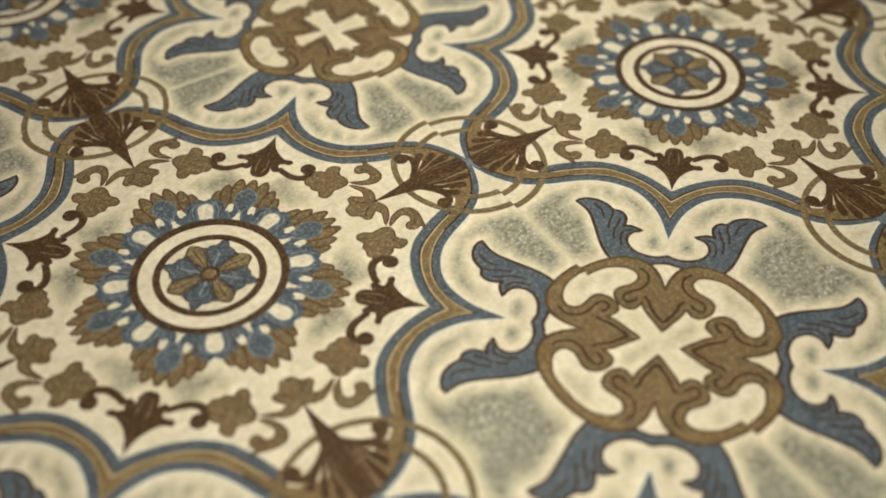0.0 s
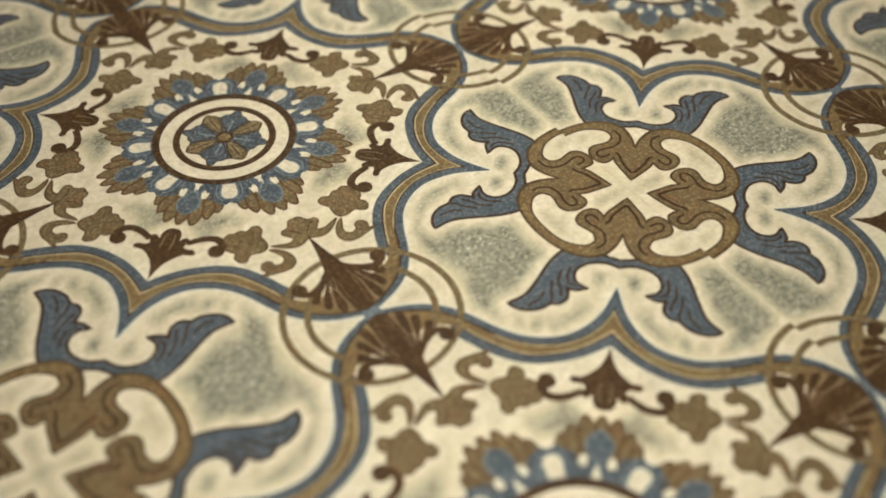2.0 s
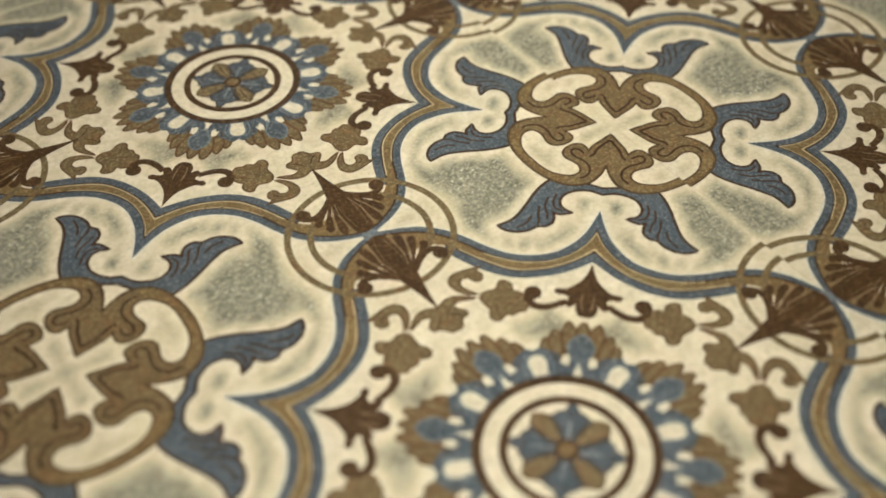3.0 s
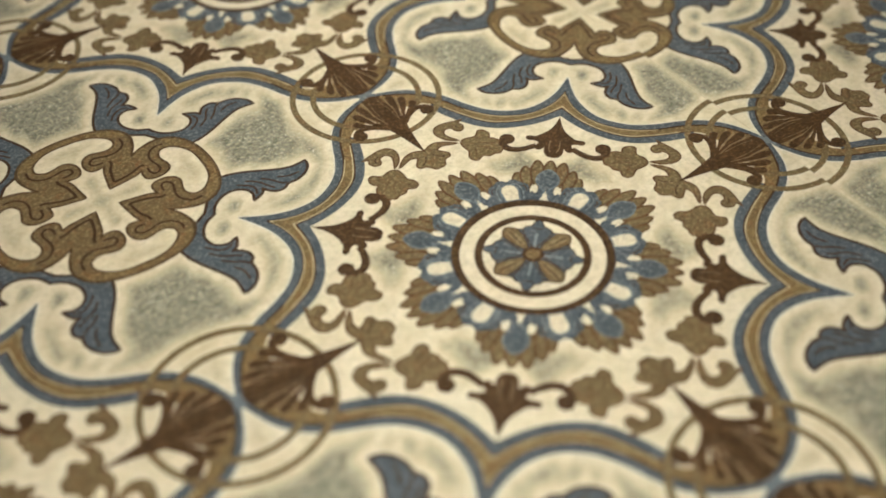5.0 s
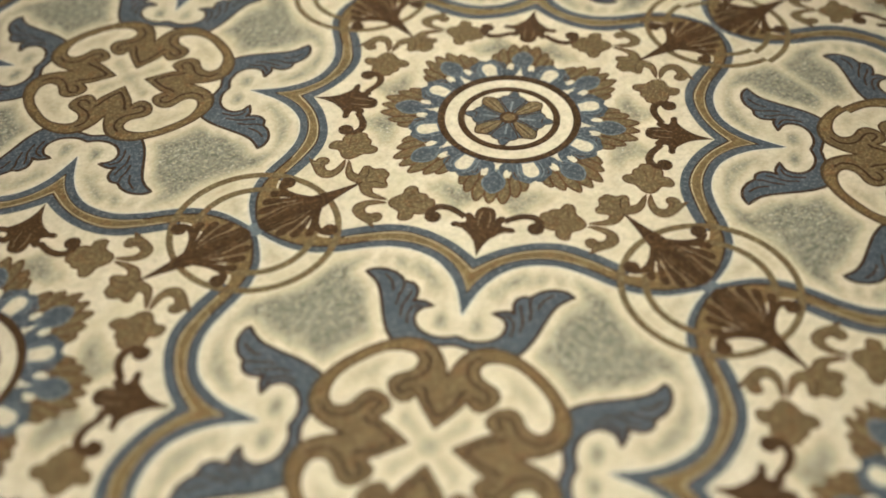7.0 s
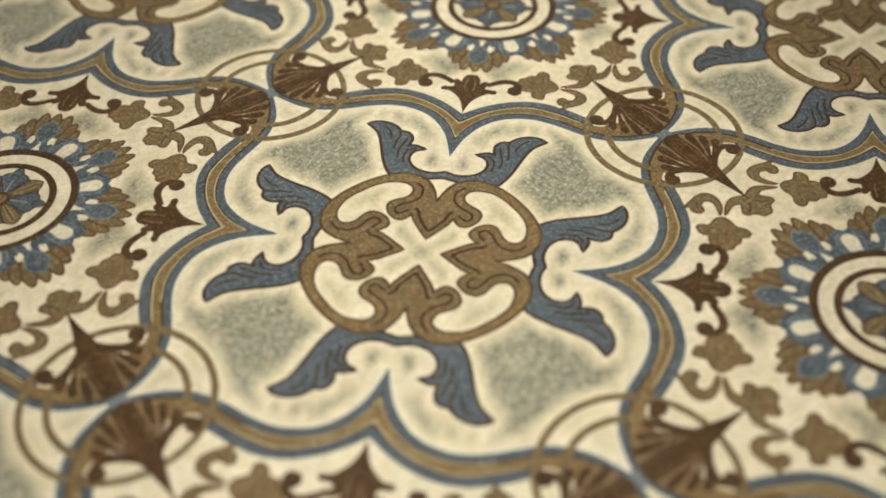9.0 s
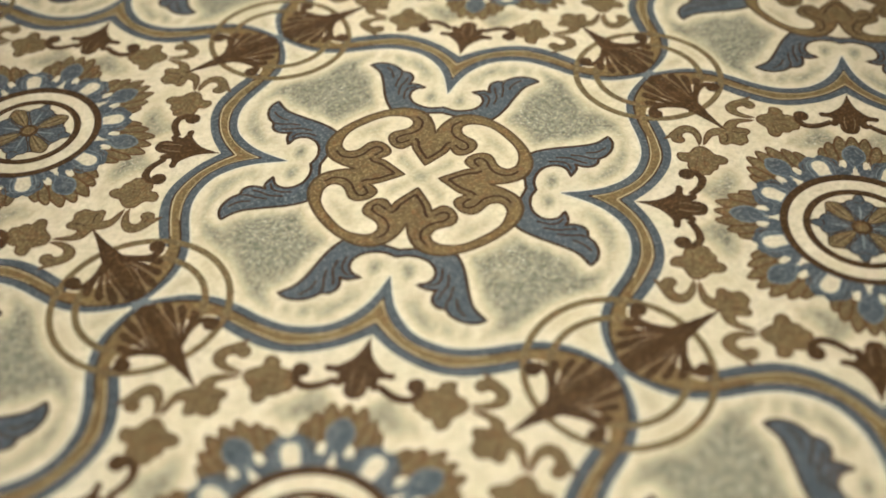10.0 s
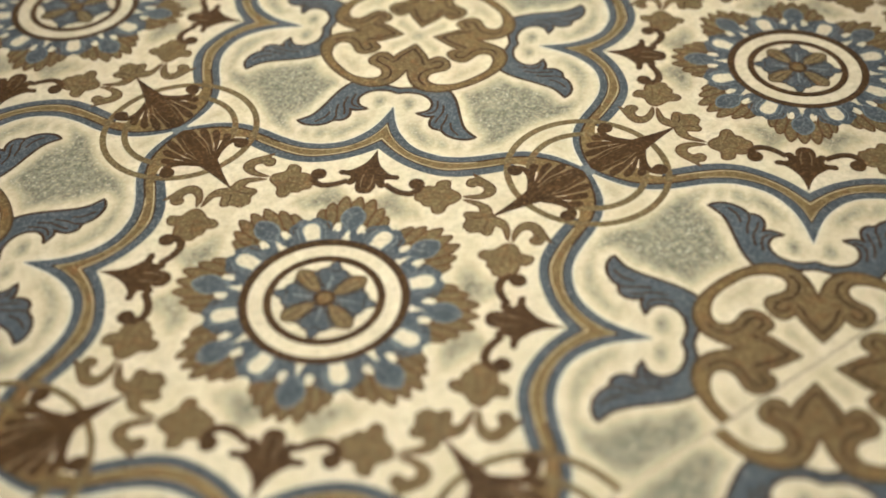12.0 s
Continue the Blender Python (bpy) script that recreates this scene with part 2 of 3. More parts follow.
def rosette_palmette():
    d = Drawing()
    lobes = ((-15.6, 0.146, 0.196, 0.018), (15.6, 0.146, 0.196, 0.018), (-11.2, 0.148, 0.2105, 0.0195), (11.2, 0.148, 0.2105, 0.0195),
             (-5.7, 0.15, 0.2265, 0.0215), (5.7, 0.15, 0.2265, 0.0215), (0, 0.155, 0.2275, 0.0205))
    for i, (a, r0, r1, w) in enumerate(lobes):
        d.figure(petal(r0, r1, w, a, 0.64, 0.4), 2 + 0.25 * i, OLIVE, 0.004, RUSSET)
    # blue spade on two stalks, with small ivory gaps between them
    spade = spline(both([(0.142, 0, 1), (0.155, 0.007), (0.168, 0.0165), (0.183, 0.0175), (0.196, 0.0105), (0.203, 0)]), steps=3)
    d.figure(spade, 4.5, BLUE, 0.0034, HAZE)
    for s in (-1, 1):
        stalk = spline([(0.123, 0.004 * s), (0.123, 0.027 * s), (0.138, 0.026 * s), (0.15, 0.019 * s), (0.163, 0.005 * s), (0.155, 0.001 * s), (0.14, 0.004 * s)], steps=3)
        d.figure(stalk, 4, BLUE, 0.0)
        d.figure(turned(circle(0.1535, 0, 0.0105, steps=14, ry=0.0046), 6.6 * s), 4.6, IVORY, 0.0)
    d.figure(spline([(0.1268, -0.0075, 1), (0.1268, 0.0075, 1), (0.138, 0.0022), (0.152, 0, 1), (0.138, -0.0022)], steps=2), 4.8, IVORY, 0)
    motif("palmette", d, EIGHTHS)


def rosette_arch():
    d = Drawing()
    half = [(0.122, 0.0305), (0.135, 0.0305), (0.146, 0.033), (0.156, 0.0345), (0.1645, 0.031), (0.17, 0.0225), (0.1765, 0.0155), (0.178, 0.0075), (0.1735, 0)]
    outer = spline([(0.122, 0, 1), (0.122, 0.0305, 1)] + half[1:] + [(p, -q) for p, q in half[-2:0:-1]] + [(0.122, -0.0305, 1)], steps=3)
    d.figure(turned(outer, 22.5), 3.2, BLUE, 0)
    egg = [(0.1268, 0, 1), (0.1268, 0.0115, 1), (0.137, 0.0128), (0.149, 0.0146), (0.159, 0.0125), (0.1648, 0.0065), (0.1662, 0)]
    d.figure(turned(spline(both(egg), steps=3), 22.5), 3.8, IVORY, 0.0036, HAZE)
    for s in (-1, 1):
        d.ridge(turned(spline([(0.128, 0.0185 * s), (0.144, 0.0215 * s), (0.158, 0.02 * s), (0.1685, 0.0115 * s)], False, 4), 22.5), 0.002, 4.0, SKY)
        d.ridge(turned(spline([(0.146, 0.0275 * s), (0.154, 0.029 * s), (0.16, 0.0265 * s), (0.158, 0.022 * s)], False, 4), 22.5), 0.0022, 4.0, LINE)
    motif("arch", d, EIGHTHS)


def bell_flower():
    outline = [(0.2345, 0.088), (0.231, 0.097), (0.2235, 0.103), (0.2225, 0.113), (0.2205, 0.1165), (0.209, 0.121), (0.2065, 0.1305), (0.2145, 0.1385),
               (0.229, 0.1415), (0.2405, 0.1545), (0.2515, 0.1605), (0.263, 0.1555), (0.271, 0.141), (0.2785, 0.1375), (0.2905, 0.1365), (0.293, 0.127),
               (0.286, 0.116), (0.2735, 0.1135), (0.2735, 0.104), (0.268, 0.0925), (0.2585, 0.0925), (0.2505, 0.0845), (0.24, 0.085)]
    outline = [(0.25 + (p - 0.25) * 0.95, 0.1235 + (q - 0.1235) * 0.95) for p, q in outline]
    for s in (-1, 1):
        d = Drawing()
        poly = placed(spline([(p, q * s) for p, q in outline], steps=3), diagonal)
        d.figure(poly, 2, OLIVE, 0.0034, RUSSET)
        for line in ([(0.247, 0.13), (0.245, 0.112), (0.2385, 0.1)], [(0.257, 0.131), (0.2585, 0.114), (0.2605, 0.1)], [(0.24, 0.132), (0.2265, 0.127), (0.219, 0.127)], [(0.266, 0.134), (0.277, 0.128)]):
            d.ridge(placed(spline([(p, q * s) for p, q in line], False, 3), diagonal), 0.002, 2.9, RUSSET)
        motif("bell_flower", d, QUARTERS)


def axis_flower():
    half = [(0.307, 0), (0.313, 0.013), (0.3145, 0.026), (0.306, 0.043), (0.289, 0.06, 1), (0.296, 0.044), (0.3005, 0.031), (0.295, 0.0185, 1),
            (0.285, 0.028), (0.276, 0.0345), (0.268, 0.031), (0.266, 0.021), (0.2605, 0.0155), (0.252, 0.0105), (0.2495, 0.003), (0.2525, 0, 1)]
    half = [(0.311 + (p[0] - 0.311) * 0.93, p[1] * (0.92 if p[0] < 0.29 and p[1] < 0.05 else 1.0), *p[2:]) for p in half]
    d = Drawing()
    d.figure(spline(both(half), steps=3), 2, OLIVE, 0.0034, RUSSET)
    for s in (-1, 1):
        d.ridge(spline([(0.292, 0.006 * s), (0.281, 0.013 * s), (0.275, 0.023 * s)], False, 3), 0.0028, 2.9, LINE)
    motif("axis_flower", d, QUARTERS)


def hook_leaf():
    outline = [(0.295, 0.066, 1), (0.306, 0.052), (0.32, 0.0435), (0.336, 0.041), (0.3485, 0.049), (0.3515, 0.064), (0.3475, 0.083), (0.3425, 0.103, 1),
               (0.339, 0.091), (0.33, 0.0945), (0.32, 0.09), (0.318, 0.0815), (0.3235, 0.0755), (0.331, 0.0745), (0.3355, 0.0645), (0.331, 0.056), (0.319, 0.0545)]
    for s in (-1, 1):
        d = Drawing()
        d.figure(spline([(p[0], p[1] * s, *p[2:]) for p in outline], steps=3), 2, OLIVE, 0.0032, RUSSET)
        d.ridge(spline([(0.338, 0.074 * s), (0.332, 0.083 * s), (0.3255, 0.083 * s)], False, 3), 0.0026, 2.8, LINE)
        motif("hook_leaf", d, QUARTERS)


def cusp_palmette():
    half = [(0.2375, 0), (0.2405, 0.0105), (0.252, 0.0165), (0.264, 0.0165, 1), (0.257, 0.022), (0.2555, 0.0285), (0.261, 0.0335), (0.27, 0.03), (0.2765, 0.029),
            (0.2795, 0.038), (0.279, 0.046), (0.2845, 0.0515), (0.2905, 0.048), (0.291, 0.037), (0.2965, 0.028), (0.311, 0.0145), (0.329, 0.006), (0.353, 0, 1)]
    d = Drawing()
    d.figure(placed(spline(both(half), steps=3), diagonal), 2.5, UMBER, 0.0)
    for s in (-1, 1):
        stem = [(0.2665, 0.031), (0.2565, 0.045), (0.2495, 0.06), (0.249, 0.0755), (0.257, 0.087), (0.268, 0.0915)]
        d.ridge(placed(spline([(p, q * s) for p, q in stem], False, 4), diagonal), 0.0155, 3.2, UMBER, taper=True, foot=2.8)
        d.figure(placed(circle(0.2745, 0.0825 * s, 0.0135, steps=18), diagonal), 2.6, UMBER, 0)
        d.ridge(placed(spline([(0.25, 0.006 * s), (0.266, 0.009 * s), (0.284, 0.008 * s)], False, 3), diagonal), 0.0024, 3.3, RAY)
    motif("cusp_palmette", d, QUARTERS)


def fan_leaf():
    d = Drawing()
    body = [(0.3, 0, 1), (0.325, 0.0035), (0.35, 0.008), (0.378, 0.0145), (0.402, 0.02), (0.428, 0.021), (0.458, 0.018), (0.48, 0.0165), (0.4885, 0.011), (0.492, 0)]
    d.figure(spline(both(body), steps=3), 6, UMBER, 0)
    for s in (-1, 1):
        for k, finger in enumerate((
                [(0.405, 0.016), (0.43, 0.022), (0.452, 0.021), (0.472, 0.024), (0.479, 0.031), (0.473, 0.037), (0.455, 0.035), (0.43, 0.027)],
                [(0.402, 0.017), (0.424, 0.0285), (0.442, 0.0355), (0.459, 0.042), (0.46, 0.051), (0.45, 0.0525), (0.434, 0.044), (0.416, 0.031)],
                [(0.4, 0.018), (0.417, 0.034), (0.43, 0.0475), (0.441, 0.055), (0.438, 0.064), (0.428, 0.063), (0.4195, 0.05), (0.409, 0.033)])):
            d.figure(spline([(a, b * s) for a, b in finger], steps=3), 5.4 - 0.4 * k, UMBER, 0)
        stem = [(0.392, 0.014), (0.406, 0.03), (0.415, 0.046), (0.417, 0.061), (0.41, 0.073)]
        d.ridge(spline([(a, b * s) for a, b in stem], False, 4), 0.0125, 5.2, UMBER, foot=3)
        d.figure(circle(0.4025, 0.069 * s, 0.0128, steps=18), 5, UMBER, 0)
        d.ridge(spline([(0.415, 0.012 * s), (0.445, 0.0125 * s), (0.476, 0.009 * s)], False, 3), 0.0022, 6.6, BRONZE)
        d.ridge(spline([(0.405, 0.0125 * s), (0.434, 0.0195 * s), (0.462, 0.0195 * s), (0.484, 0.0215 * s)], False, 3), 0.0036, 6.6, RAY, taper=True)
        d.ridge(spline([(0.412, 0.021 * s), (0.436, 0.031 * s), (0.466, 0.0405 * s)], False, 3), 0.003, 6.4, RAY, taper=True)
    motif("fan_leaf", d, QUARTERS)


def border_band():
    """Wavy border round the rosette: slate lines on both sides of an ochre stripe."""
    outer = [(0.5, 0.0), (0.4945, 0.023), (0.477, 0.064), (0.45, 0.0965), (0.416, 0.118), (0.374, 0.1365), (0.341, 0.1565), (0.317, 0.184), (0.303, 0.216), (0.302, 0.252), (0.312, 0.29), (0.336, 0.336, 1)]
    second = [(0.489, 0.006), (0.483, 0.027), (0.463, 0.0635), (0.437, 0.0895), (0.404, 0.1085), (0.361, 0.127), (0.327, 0.15), (0.3045, 0.177), (0.289, 0.21), (0.2855, 0.244), (0.291, 0.276), (0.303, 0.303, 1)]
    third = [(0.412, 0.0835), (0.396, 0.0925), (0.355, 0.11), (0.315, 0.1325), (0.293, 0.159), (0.277, 0.193), (0.269, 0.228), (0.2675, 0.2675, 1)]
    last = [(0.401, 0.0725), (0.386, 0.0795), (0.348, 0.0945), (0.311, 0.116), (0.2845, 0.144), (0.267, 0.178), (0.2565, 0.212), (0.2515, 0.2515, 1)]
    for s in (0, 1):
        d = Drawing()
        lines = [spline(x, False, 4) for x in (outer, second, third, last)]
        if s:
            lines = [[(y, x) for x, y in line] for line in lines]
        a, b, c, e = lines
        d.band(a, b, 1.6, BLUE)
        d.band(b, c, 1.2, OCHRE)
        d.band(c, e, 1.6, BLUE)
        # the ochre spreads under the fan at the meeting of four borders
        patch = [(0.412, 0.0835, 1), (0.424, 0.07), (0.429, 0.05), (0.432, 0.028), (0.436, 0, 1), (0.489, 0, 1), (0.489, 0.006), (0.483, 0.027), (0.463, 0.0635), (0.437, 0.0895, 1)]
        patch = spline(patch, steps=3)
        d.fill([(y, x) for x, y in patch] if s else patch, 1.0, OCHRE)
        def between(share):
            return [(x * (1 - share) + u * share, y * (1 - share) + v * share) for (x, y), (u, v) in zip(c[4:], b[-len(c) + 4:])]

        d.ridge(a, 0.016, 0.7, FROST, foot=2.2)
        d.ridge(b, 0.0042, 2.4, LINE)
        d.ridge(between(0.89), 0.0026, 2.3, STRAW)
        d.ridge(between(0.11), 0.0026, 2.3, STRAW)
        d.ridge(c, 0.0036, 2.4, LINE)
        edge_samples.extend(a + e)
        motif("border", d, QUARTERS)


def node_circles():
    """Two thin rings round each meeting of the borders; the smaller shows outside the border alone."""
    d = Drawing()

    def arc(r, a0, a1):
        line = circle(0.5, 0, r, a0, a1, 28)
        d.fill([(0.5 + (x - 0.5) * (1 + 0.0055 / r), y * (1 + 0.0055 / r)) for x, y in line] + [(0.5 + (x - 0.5) * (1 - 0.0055 / r), y * (1 - 0.0055 / r)) for x, y in line[::-1]], 3.4, OLIVE)
        edge_samples.extend(line)

    # where the four borders touch, their blue runs together
    d.fill(circle(0.5, 0, 0.014, 90, 270, 14), 1.9, HAZE)
    arc(0.1325, 90, 270)
    arc(0.0955, 90, 142)
    arc(0.0955, 218, 270)
    motif("node_circle", d, QUARTERS)


def corner_trefoil():
    half = [(0.029, 0, 1), (0.049, 0.0145), (0.068, 0.028), (0.083, 0.0335, 1), (0.0725, 0.04), (0.0655, 0.05), (0.0695, 0.063), (0.081, 0.073), (0.0955, 0.0765),
            (0.1075, 0.07), (0.1155, 0.0555), (0.1245, 0.0455), (0.139, 0.042), (0.1505, 0.051), (0.1545, 0.067), (0.1505, 0.0905), (0.138, 0.1105), (0.1245, 0.1245, 1),
            (0.1355, 0.1355, 1), (0.151, 0.118), (0.1655, 0.0965), (0.1755, 0.0725), (0.1765, 0.047), (0.1655, 0.0235), (0.141, 0.008), (0.113, 0, 1)]
    d = Drawing()
    poly = placed(spline(both(half), steps=3), corner)
    d.figure(poly, 3, BRONZE, 0)
    ends = [i for i, (x, y) in enumerate(poly) if max(x, y) > 0.4985]
    a, b, c, e = ends[0], ends[len(ends) // 2 - 1], ends[len(ends) // 2], ends[-1]
    for line in (poly[b:c + 1], poly[e:] + poly[:a + 1]):
        d.ridge(line, 0.0052, 3.75, SEPIA)
    # the ring itself is a shade more golden than the leaf that grows from it
    for s in (-1, 1):
        arc = [(0.153, 0.084), (0.1505, 0.0905), (0.138, 0.1105), (0.1245, 0.1245, 1), (0.1355, 0.1355, 1), (0.151, 0.118), (0.1655, 0.0965), (0.1755, 0.0725),
               (0.1755, 0.047), (0.167, 0.032, 1), (0.159, 0.05), (0.1555, 0.067)]
        d.fill(placed(spline([(p[0], p[1] * s, *p[2:]) for p in arc], steps=2), corner), 3.35, OCHRE)
    for s in (-1, 1):
        # an inner line follows the leaf's outline: round the point, then into the curl of each lobe
        for line, width in (([(0.046, 0.0), (0.06, 0.0105), (0.0745, 0.0195), (0.0895, 0.0245), (0.0965, 0.031)], 0.006),
                            ([(0.0905, 0.0405), (0.083, 0.048), (0.08, 0.0565), (0.0855, 0.0625), (0.0945, 0.0615), (0.1025, 0.0525), (0.1115, 0.0375), (0.1265, 0.0275), (0.145, 0.0285), (0.157, 0.0405)], 0.0052)):
            d.ridge(placed(spline([(p, q * s) for p, q in line], False, 4), corner), width, 4.0, LINE)
        # a darker line drawn along the outside of the ring
        d.ridge(placed(spline([(p, q * s) for p, q in ((0.1335, 0.1335), (0.149, 0.1165), (0.1635, 0.0955), (0.1735, 0.0725), (0.1745, 0.0475), (0.164, 0.025), (0.141, 0.0095))], False, 4), corner), 0.0026, 3.9, SEPIA)
    motif("trefoil", d, QUARTERS)


def acanthus_bracket():
    half = [(0.176, 0, 1), (0.1715, 0.02), (0.165, 0.05), (0.166, 0.083), (0.184, 0.0995), (0.21, 0.111), (0.24, 0.1205), (0.266, 0.13), (0.282, 0.1405), (0.2965, 0.158, 1), (0.3045, 0.144), (0.305, 0.125),
            (0.2975, 0.107), (0.286, 0.0955), (0.284, 0.083), (0.2735, 0.0735), (0.259, 0.0725), (0.2475, 0.0765, 1), (0.2515, 0.0635), (0.244, 0.0435, 1), (0.2385, 0.058), (0.2265, 0.0665),
            (0.2105, 0.066), (0.1955, 0.0555), (0.187, 0.038), (0.1855, 0.018), (0.1915, 0, 1)]
    d = Drawing()
    d.figure(placed(spline(both(half), steps=3), corner), 2, BLUE, 0.0054)
    for s in (-1, 1):
        for line in ([(0.203, 0.0745), (0.222, 0.0775), (0.2365, 0.0735), (0.2435, 0.0605)], [(0.214, 0.087), (0.236, 0.0895), (0.2555, 0.0835), (0.268, 0.0815)],
                     [(0.238, 0.0985), (0.258, 0.098), (0.2735, 0.0945), (0.2835, 0.0965)], [(0.263, 0.108), (0.281, 0.1135), (0.2955, 0.1275)]):
            d.ridge(placed(spline([(p, q * s) for p, q in line], False, 4), corner), 0.0048, 2.9, LINE)
    motif("acanthus_bracket", d, QUARTERS)


def draw_all():
    for draw in (border_band, node_circles, fan_leaf, centre_flower, medallion_rings, rosette_arch, rosette_palmette, bell_flower,
                 axis_flower, hook_leaf, cusp_palmette, acanthus_bracket, corner_trefoil):
        draw()


Drawing.plain = True
draw_all()
plain_motifs = motifs[:]
motifs.clear()
edge_samples.clear()
Drawing.plain = False
draw_all()


# ---- tile bodies ----
def wash_amount(n):
    """How much grey lies at each point of an n by n grid over one quarter of the repeat, by its distance from the drawn lines."""
    lines = np.abs(np.array(edge_samples))
    lines = np.vstack([lines, lines[:, ::-1]])
    g = (np.arange(n + 1) / n) * 0.5
    out = np.zeros((n + 1, n + 1))
    for i, x in enumerate(g):
        for j, y in enumerate(g):
            d = np.sqrt(((lines - (x, y)) ** 2).sum(1).min())
            r = math.hypot(x, y)
            c = math.hypot(0.5 - x, 0.5 - y)
            inside = r < 0.128
            t = min(1, max(0, (d - 0.008) / 0.027))
            t = t * t * (3 - 2 * t)
            a, b = max(x, y), min(x, y)
            # the rosette's ground is paler than the ground round the corner figures
            wave = float(np.interp(b, (0, 0.023, 0.064, 0.0965, 0.118, 0.1365, 0.1565, 0.184, 0.216, 0.252, 0.29, 0.336, 0.5),
                                   (0.5, 0.4945, 0.477, 0.45, 0.416, 0.374, 0.341, 0.317, 0.303, 0.302, 0.312, 0.336, 0.336)))
            gain = 1.0 if a > wave else 0.82
            if c < 0.19:
                gain = 0.75
            out[i, j] = 0 if inside else t * gain
    return out


def tile_mesh(n):
    """A pressed tile: its glazed face carries the wash, the edges are slightly eased."""
    quarter = wash_amount(n)
    m = 6 * n
    half, ease, thick = TILE / 2, 0.0003, 0.0095
    line = np.linspace(-TILE / 2 + ease, TILE / 2 - ease, m + 1)
    local = np.abs(line / T - np.rint(line / T))
    idx = np.rint(local * 2 * n).astype(int)
    verts = [(x, y, 0.0) for x in line for y in line]
    # the print thins out along the tile's edge
    thin = np.where((np.arange(m + 1) == 0) | (np.arange(m + 1) == m), 0.3, 1.0)
    wash = [quarter[idx[i], idx[j]] * min(thin[i], thin[j]) for i in range(m + 1) for j in range(m + 1)]
    faces = [(i * (m + 1) + j, (i + 1) * (m + 1) + j, (i + 1) * (m + 1) + j + 1, i * (m + 1) + j + 1) for i in range(m) for j in range(m)]
    index = [0] * len(faces)
    rim = ([i * (m + 1) for i in range(m)] + [m * (m + 1) + j for j in range(m)] + [i * (m + 1) + m for i in range(m, 0, -1)] + [j for j in range(m, 0, -1)])
    rows = [rim]
    for z, grow in ((-ease, half), (-thick, half)):
        k = half / (TILE / 2 - ease)
        base = len(verts)
        verts += [(verts[v][0] * k, verts[v][1] * k, z) for v in rim]
        wash += [0.0] * len(rim)
        rows.append(list(range(base, base + len(rim))))
    for s, mat in ((0, 0), (1, 1)):
        for i in range(len(rim)):
            j = (i + 1) % len(rim)
            faces.append((rows[s][i], rows[s + 1][i], rows[s + 1][j], rows[s][j]))
            index.append(mat)
    me = bpy.data.meshes.new("tile")
    me.from_pydata(verts, [], faces)
    me.materials.append(FIELD)
    me.materials.append(BISCUIT)
    me.polygons.foreach_set("material_index", index)
    me.attributes.new("wash", "FLOAT", "POINT").data.foreach_set("value", wash)
    me.update()
    return me


def box(name, x0, y0, z0, x1, y1, z1, material):
    bm = bmesh.new()
    bmesh.ops.create_cube(bm, size=1)
    for v in bm.verts:
        v.co = ((x0 + x1) / 2 + v.co.x * (x1 - x0), (y0 + y1) / 2 + v.co.y * (y1 - y0), (z0 + z1) / 2 + v.co.z * (z1 - z0))
    me = bpy.data.meshes.new(name)
    bm.to_mesh(me)
    bm.free()
    me.materials.append(material)
    return new(name, me)


# ---- floor and plain walls ----
X0, X1, Y0, Y1, H = -1.7, 2.5, -1.7, 2.5, 3.2      # seven tiles each way, and the room round them
floor = tagged(box("floor", X0, Y0, -0.12, X1, Y1, -0.0007, GROUT), "tiled floor with cream, slate blue and brown patterned ceramic tiles", "floor", kind="structure")
for name, a in (("wall_north", (X0 - 0.1, Y1, X1 + 0.1, Y1 + 0.1)), ("wall_south", (X0 - 0.1, Y0 - 0.1, X1 + 0.1, Y0)),
                ("wall_east", (X1, Y0, X1 + 0.1, Y1)), ("wall_west", (X0 - 0.1, Y0, X0, Y1))):
    tagged(box(name, a[0], a[1], -0.12, a[2], a[3], H, PLASTER), "plain warm white plastered wall", "wall", kind="structure")
tagged(box("ceiling", X0 - 0.1, Y0 - 0.1, H, X1 + 0.1, Y1 + 0.1, H + 0.1, PLASTER), "plain warm white ceiling", "ceiling", kind="structure")

# ---- tiles: each carries nine repeats of the pattern ----
fine, coarse = tile_mesh(26), tile_mesh(7)
LIMIT = TILE / 2 - T
SHIFT = {(1, 0): (-0.0005, -0.0019), (1, -1): (-0.0002, -0.0027), (0, -1): (-0.0038, -0.0005), (0, 1): (0.0004, -0.0036), (1, 1): (0.0, -0.0027)}
cuts = {}


def cut(me, normals):
    """The mesh without what lies beyond the tile's edge, on the sides given by their normals."""
    key = (me.name, tuple(normals))
    if key not in cuts:
        low = [max(v.co.x * n[0] + v.co.y * n[1] for v in me.vertices) for n in normals]
        if max(low, default=0) <= LIMIT:
            cuts[key] = me
        else:
            bm = bmesh.new()
            bm.from_mesh(me)
            for n in normals:
                bmesh.ops.bisect_plane(bm, geom=bm.verts[:] + bm.edges[:] + bm.faces[:], plane_co=(n[0] * LIMIT, n[1] * LIMIT, 0), plane_no=(n[0], n[1], 0), clear_outer=True)
            made = bpy.data.meshes.new(me.name)
            bm.to_mesh(made)
            bm.free()
            for m in me.materials:
                made.materials.append(m)
            cuts[key] = made
    return cuts[key]


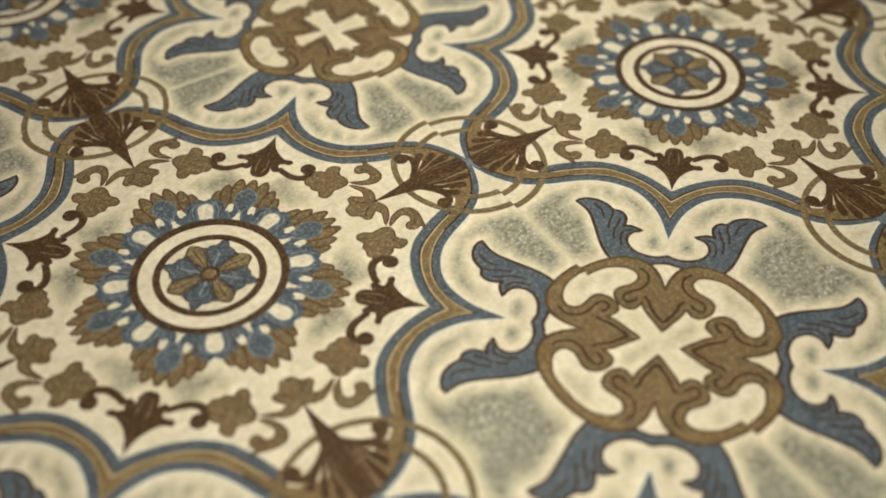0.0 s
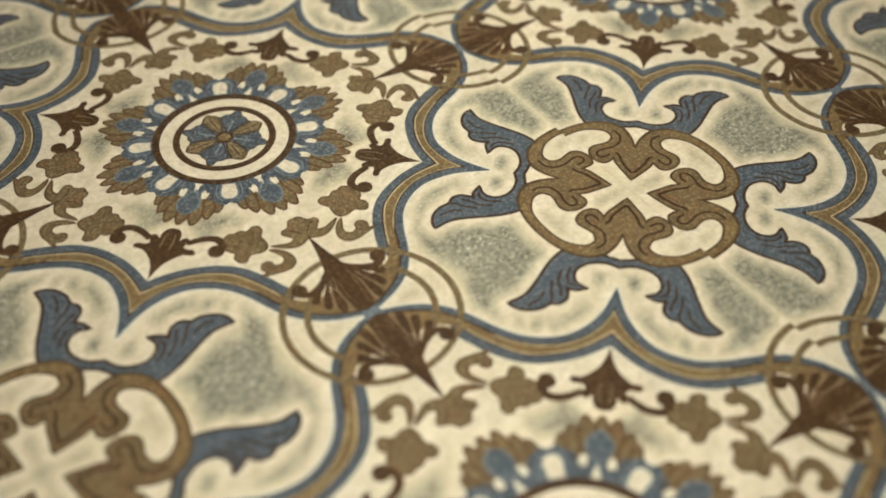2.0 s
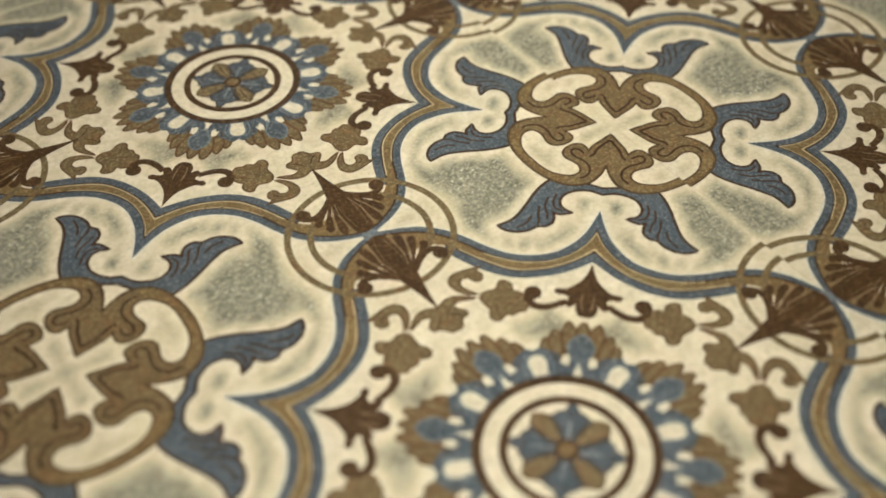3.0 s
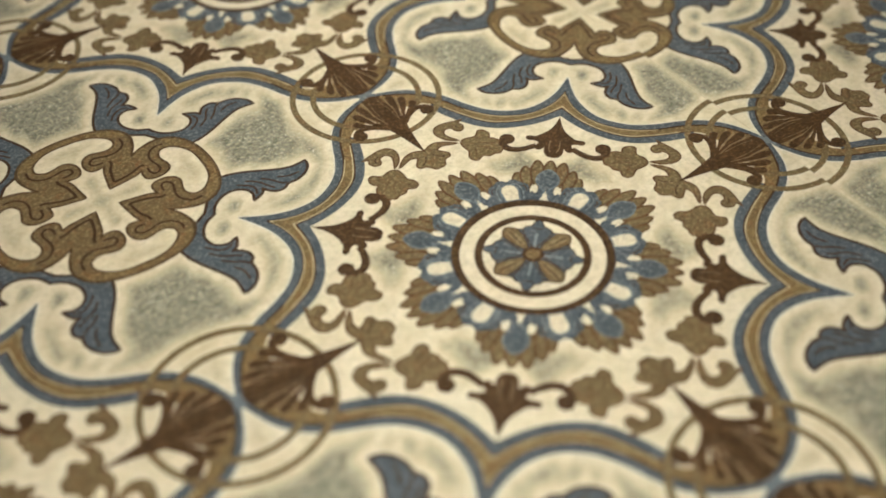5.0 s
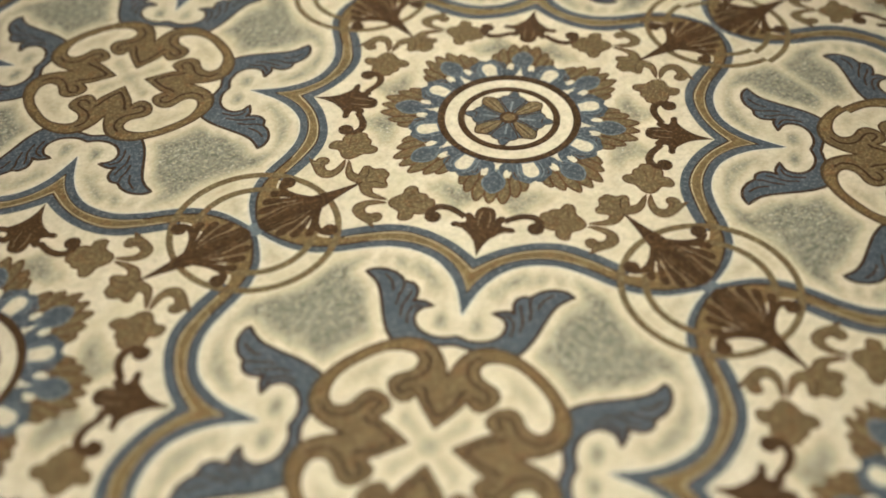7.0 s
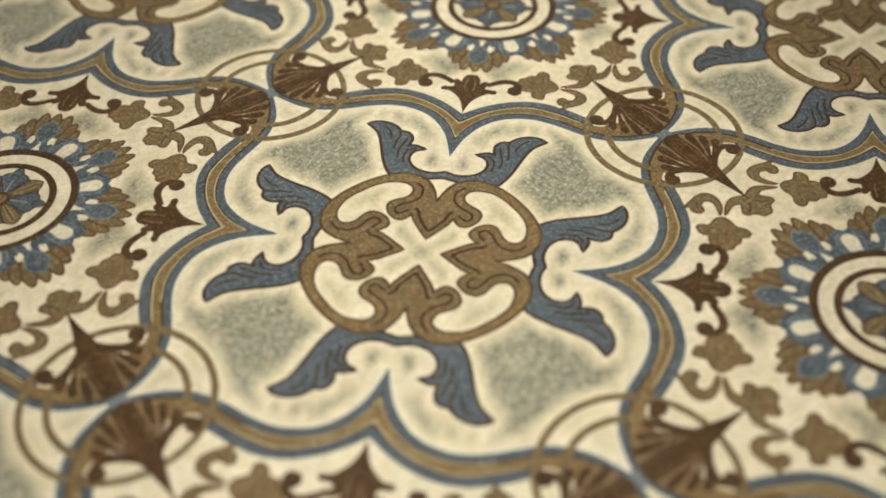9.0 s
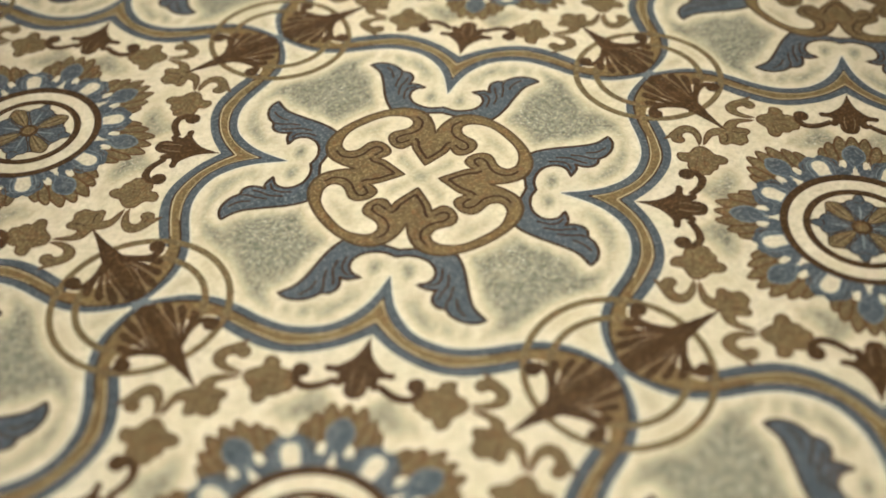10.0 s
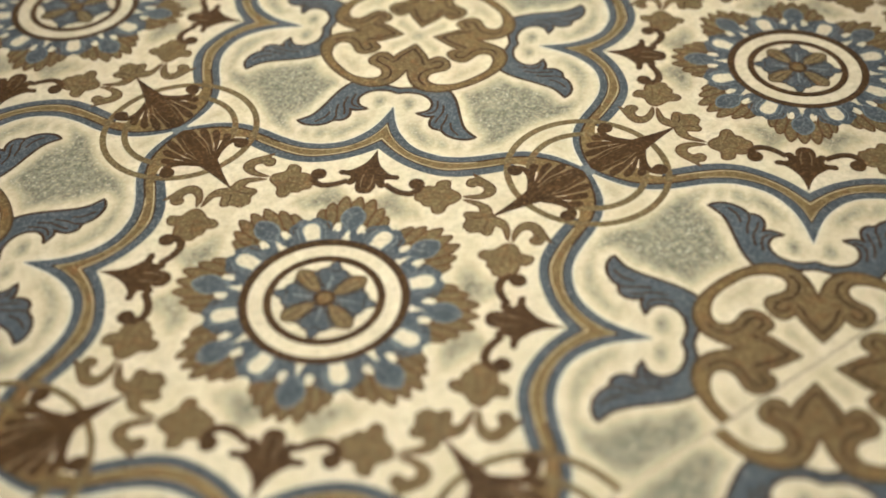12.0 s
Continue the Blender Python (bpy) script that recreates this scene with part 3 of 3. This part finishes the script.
def plain_print(cx, cy):
    """All figures of one repeat in one mesh, for the tiles out of sight."""
    slots, verts, faces, index = [], [], [], []
    sides = [(cx, 0)] * (cx != 0) + [(0, cy)] * (cy != 0)
    for name, source, turns in plain_motifs:
        for a in turns:
            move = pose(0, 0, 0, 0, 0, a)
            local = [tuple(round(c) for c in (move.inverted() @ Vector((*n, 0)))[:2]) for n in sides] if a % 90 == 0 else []
            me = cut(source, local)
            ids = []
            for m in me.materials:
                if m not in slots:
                    slots.append(m)
                ids.append(slots.index(m))
            base = len(verts)
            verts += [tuple(move @ v.co) for v in me.vertices]
            faces += [[base + i for i in p.vertices] for p in me.polygons]
            index += [ids[p.material_index] for p in me.polygons]
    me = bpy.data.meshes.new("printed_pattern")
    me.from_pydata(verts, [], faces)
    for m in slots:
        me.materials.append(m)
    me.polygons.foreach_set("material_index", index)
    return me


CELLS = [(x, y) for x in (-1, 0, 1) for y in (-1, 0, 1)]
plain_prints = {c: plain_print(*c) for c in CELLS}

for i in range(-2, 5):
    for j in range(-2, 5):
        near = i in (0, 1) and j in (-1, 0, 1)
        tile = tagged(new("tile", fine if near else coarse), "glazed ceramic tile with cream and grey mottled ground")
        dx, dy = SHIFT.get((i, j), (0, 0))
        tile.parent = floor
        tile.matrix_basis = pose(-T + i * PITCH + dx, -T + j * PITCH + dy, {1: 0.0002, -1: -0.0005}.get(j, 0))
        for cx, cy in CELLS:
            gx, gy = 3 * i + cx - 1, 3 * j + cy - 1
            if not (-2 <= gx <= 1 and -3 <= gy <= 1):
                ob = tagged(new("printed_pattern", plain_prints[cx, cy]), kind="stuff")
                ob.parent = tile
                ob.matrix_basis = pose(cx * T, cy * T, 0)
                continue
            sides = [(cx, 0)] * (cx != 0) + [(0, cy)] * (cy != 0)
            for name, me, turns in motifs:
                for a in turns:
                    m = pose(cx * T, cy * T, 0, 0, 0, a)
                    local = [tuple(round(c) for c in (m.to_3x3().inverted() @ Vector((*n, 0)))[:2]) for n in sides] if a % 90 == 0 else []
                    ob = tagged(new(name, cut(me, local)), LABELS[name])
                    ob.parent = tile
                    ob.matrix_basis = m
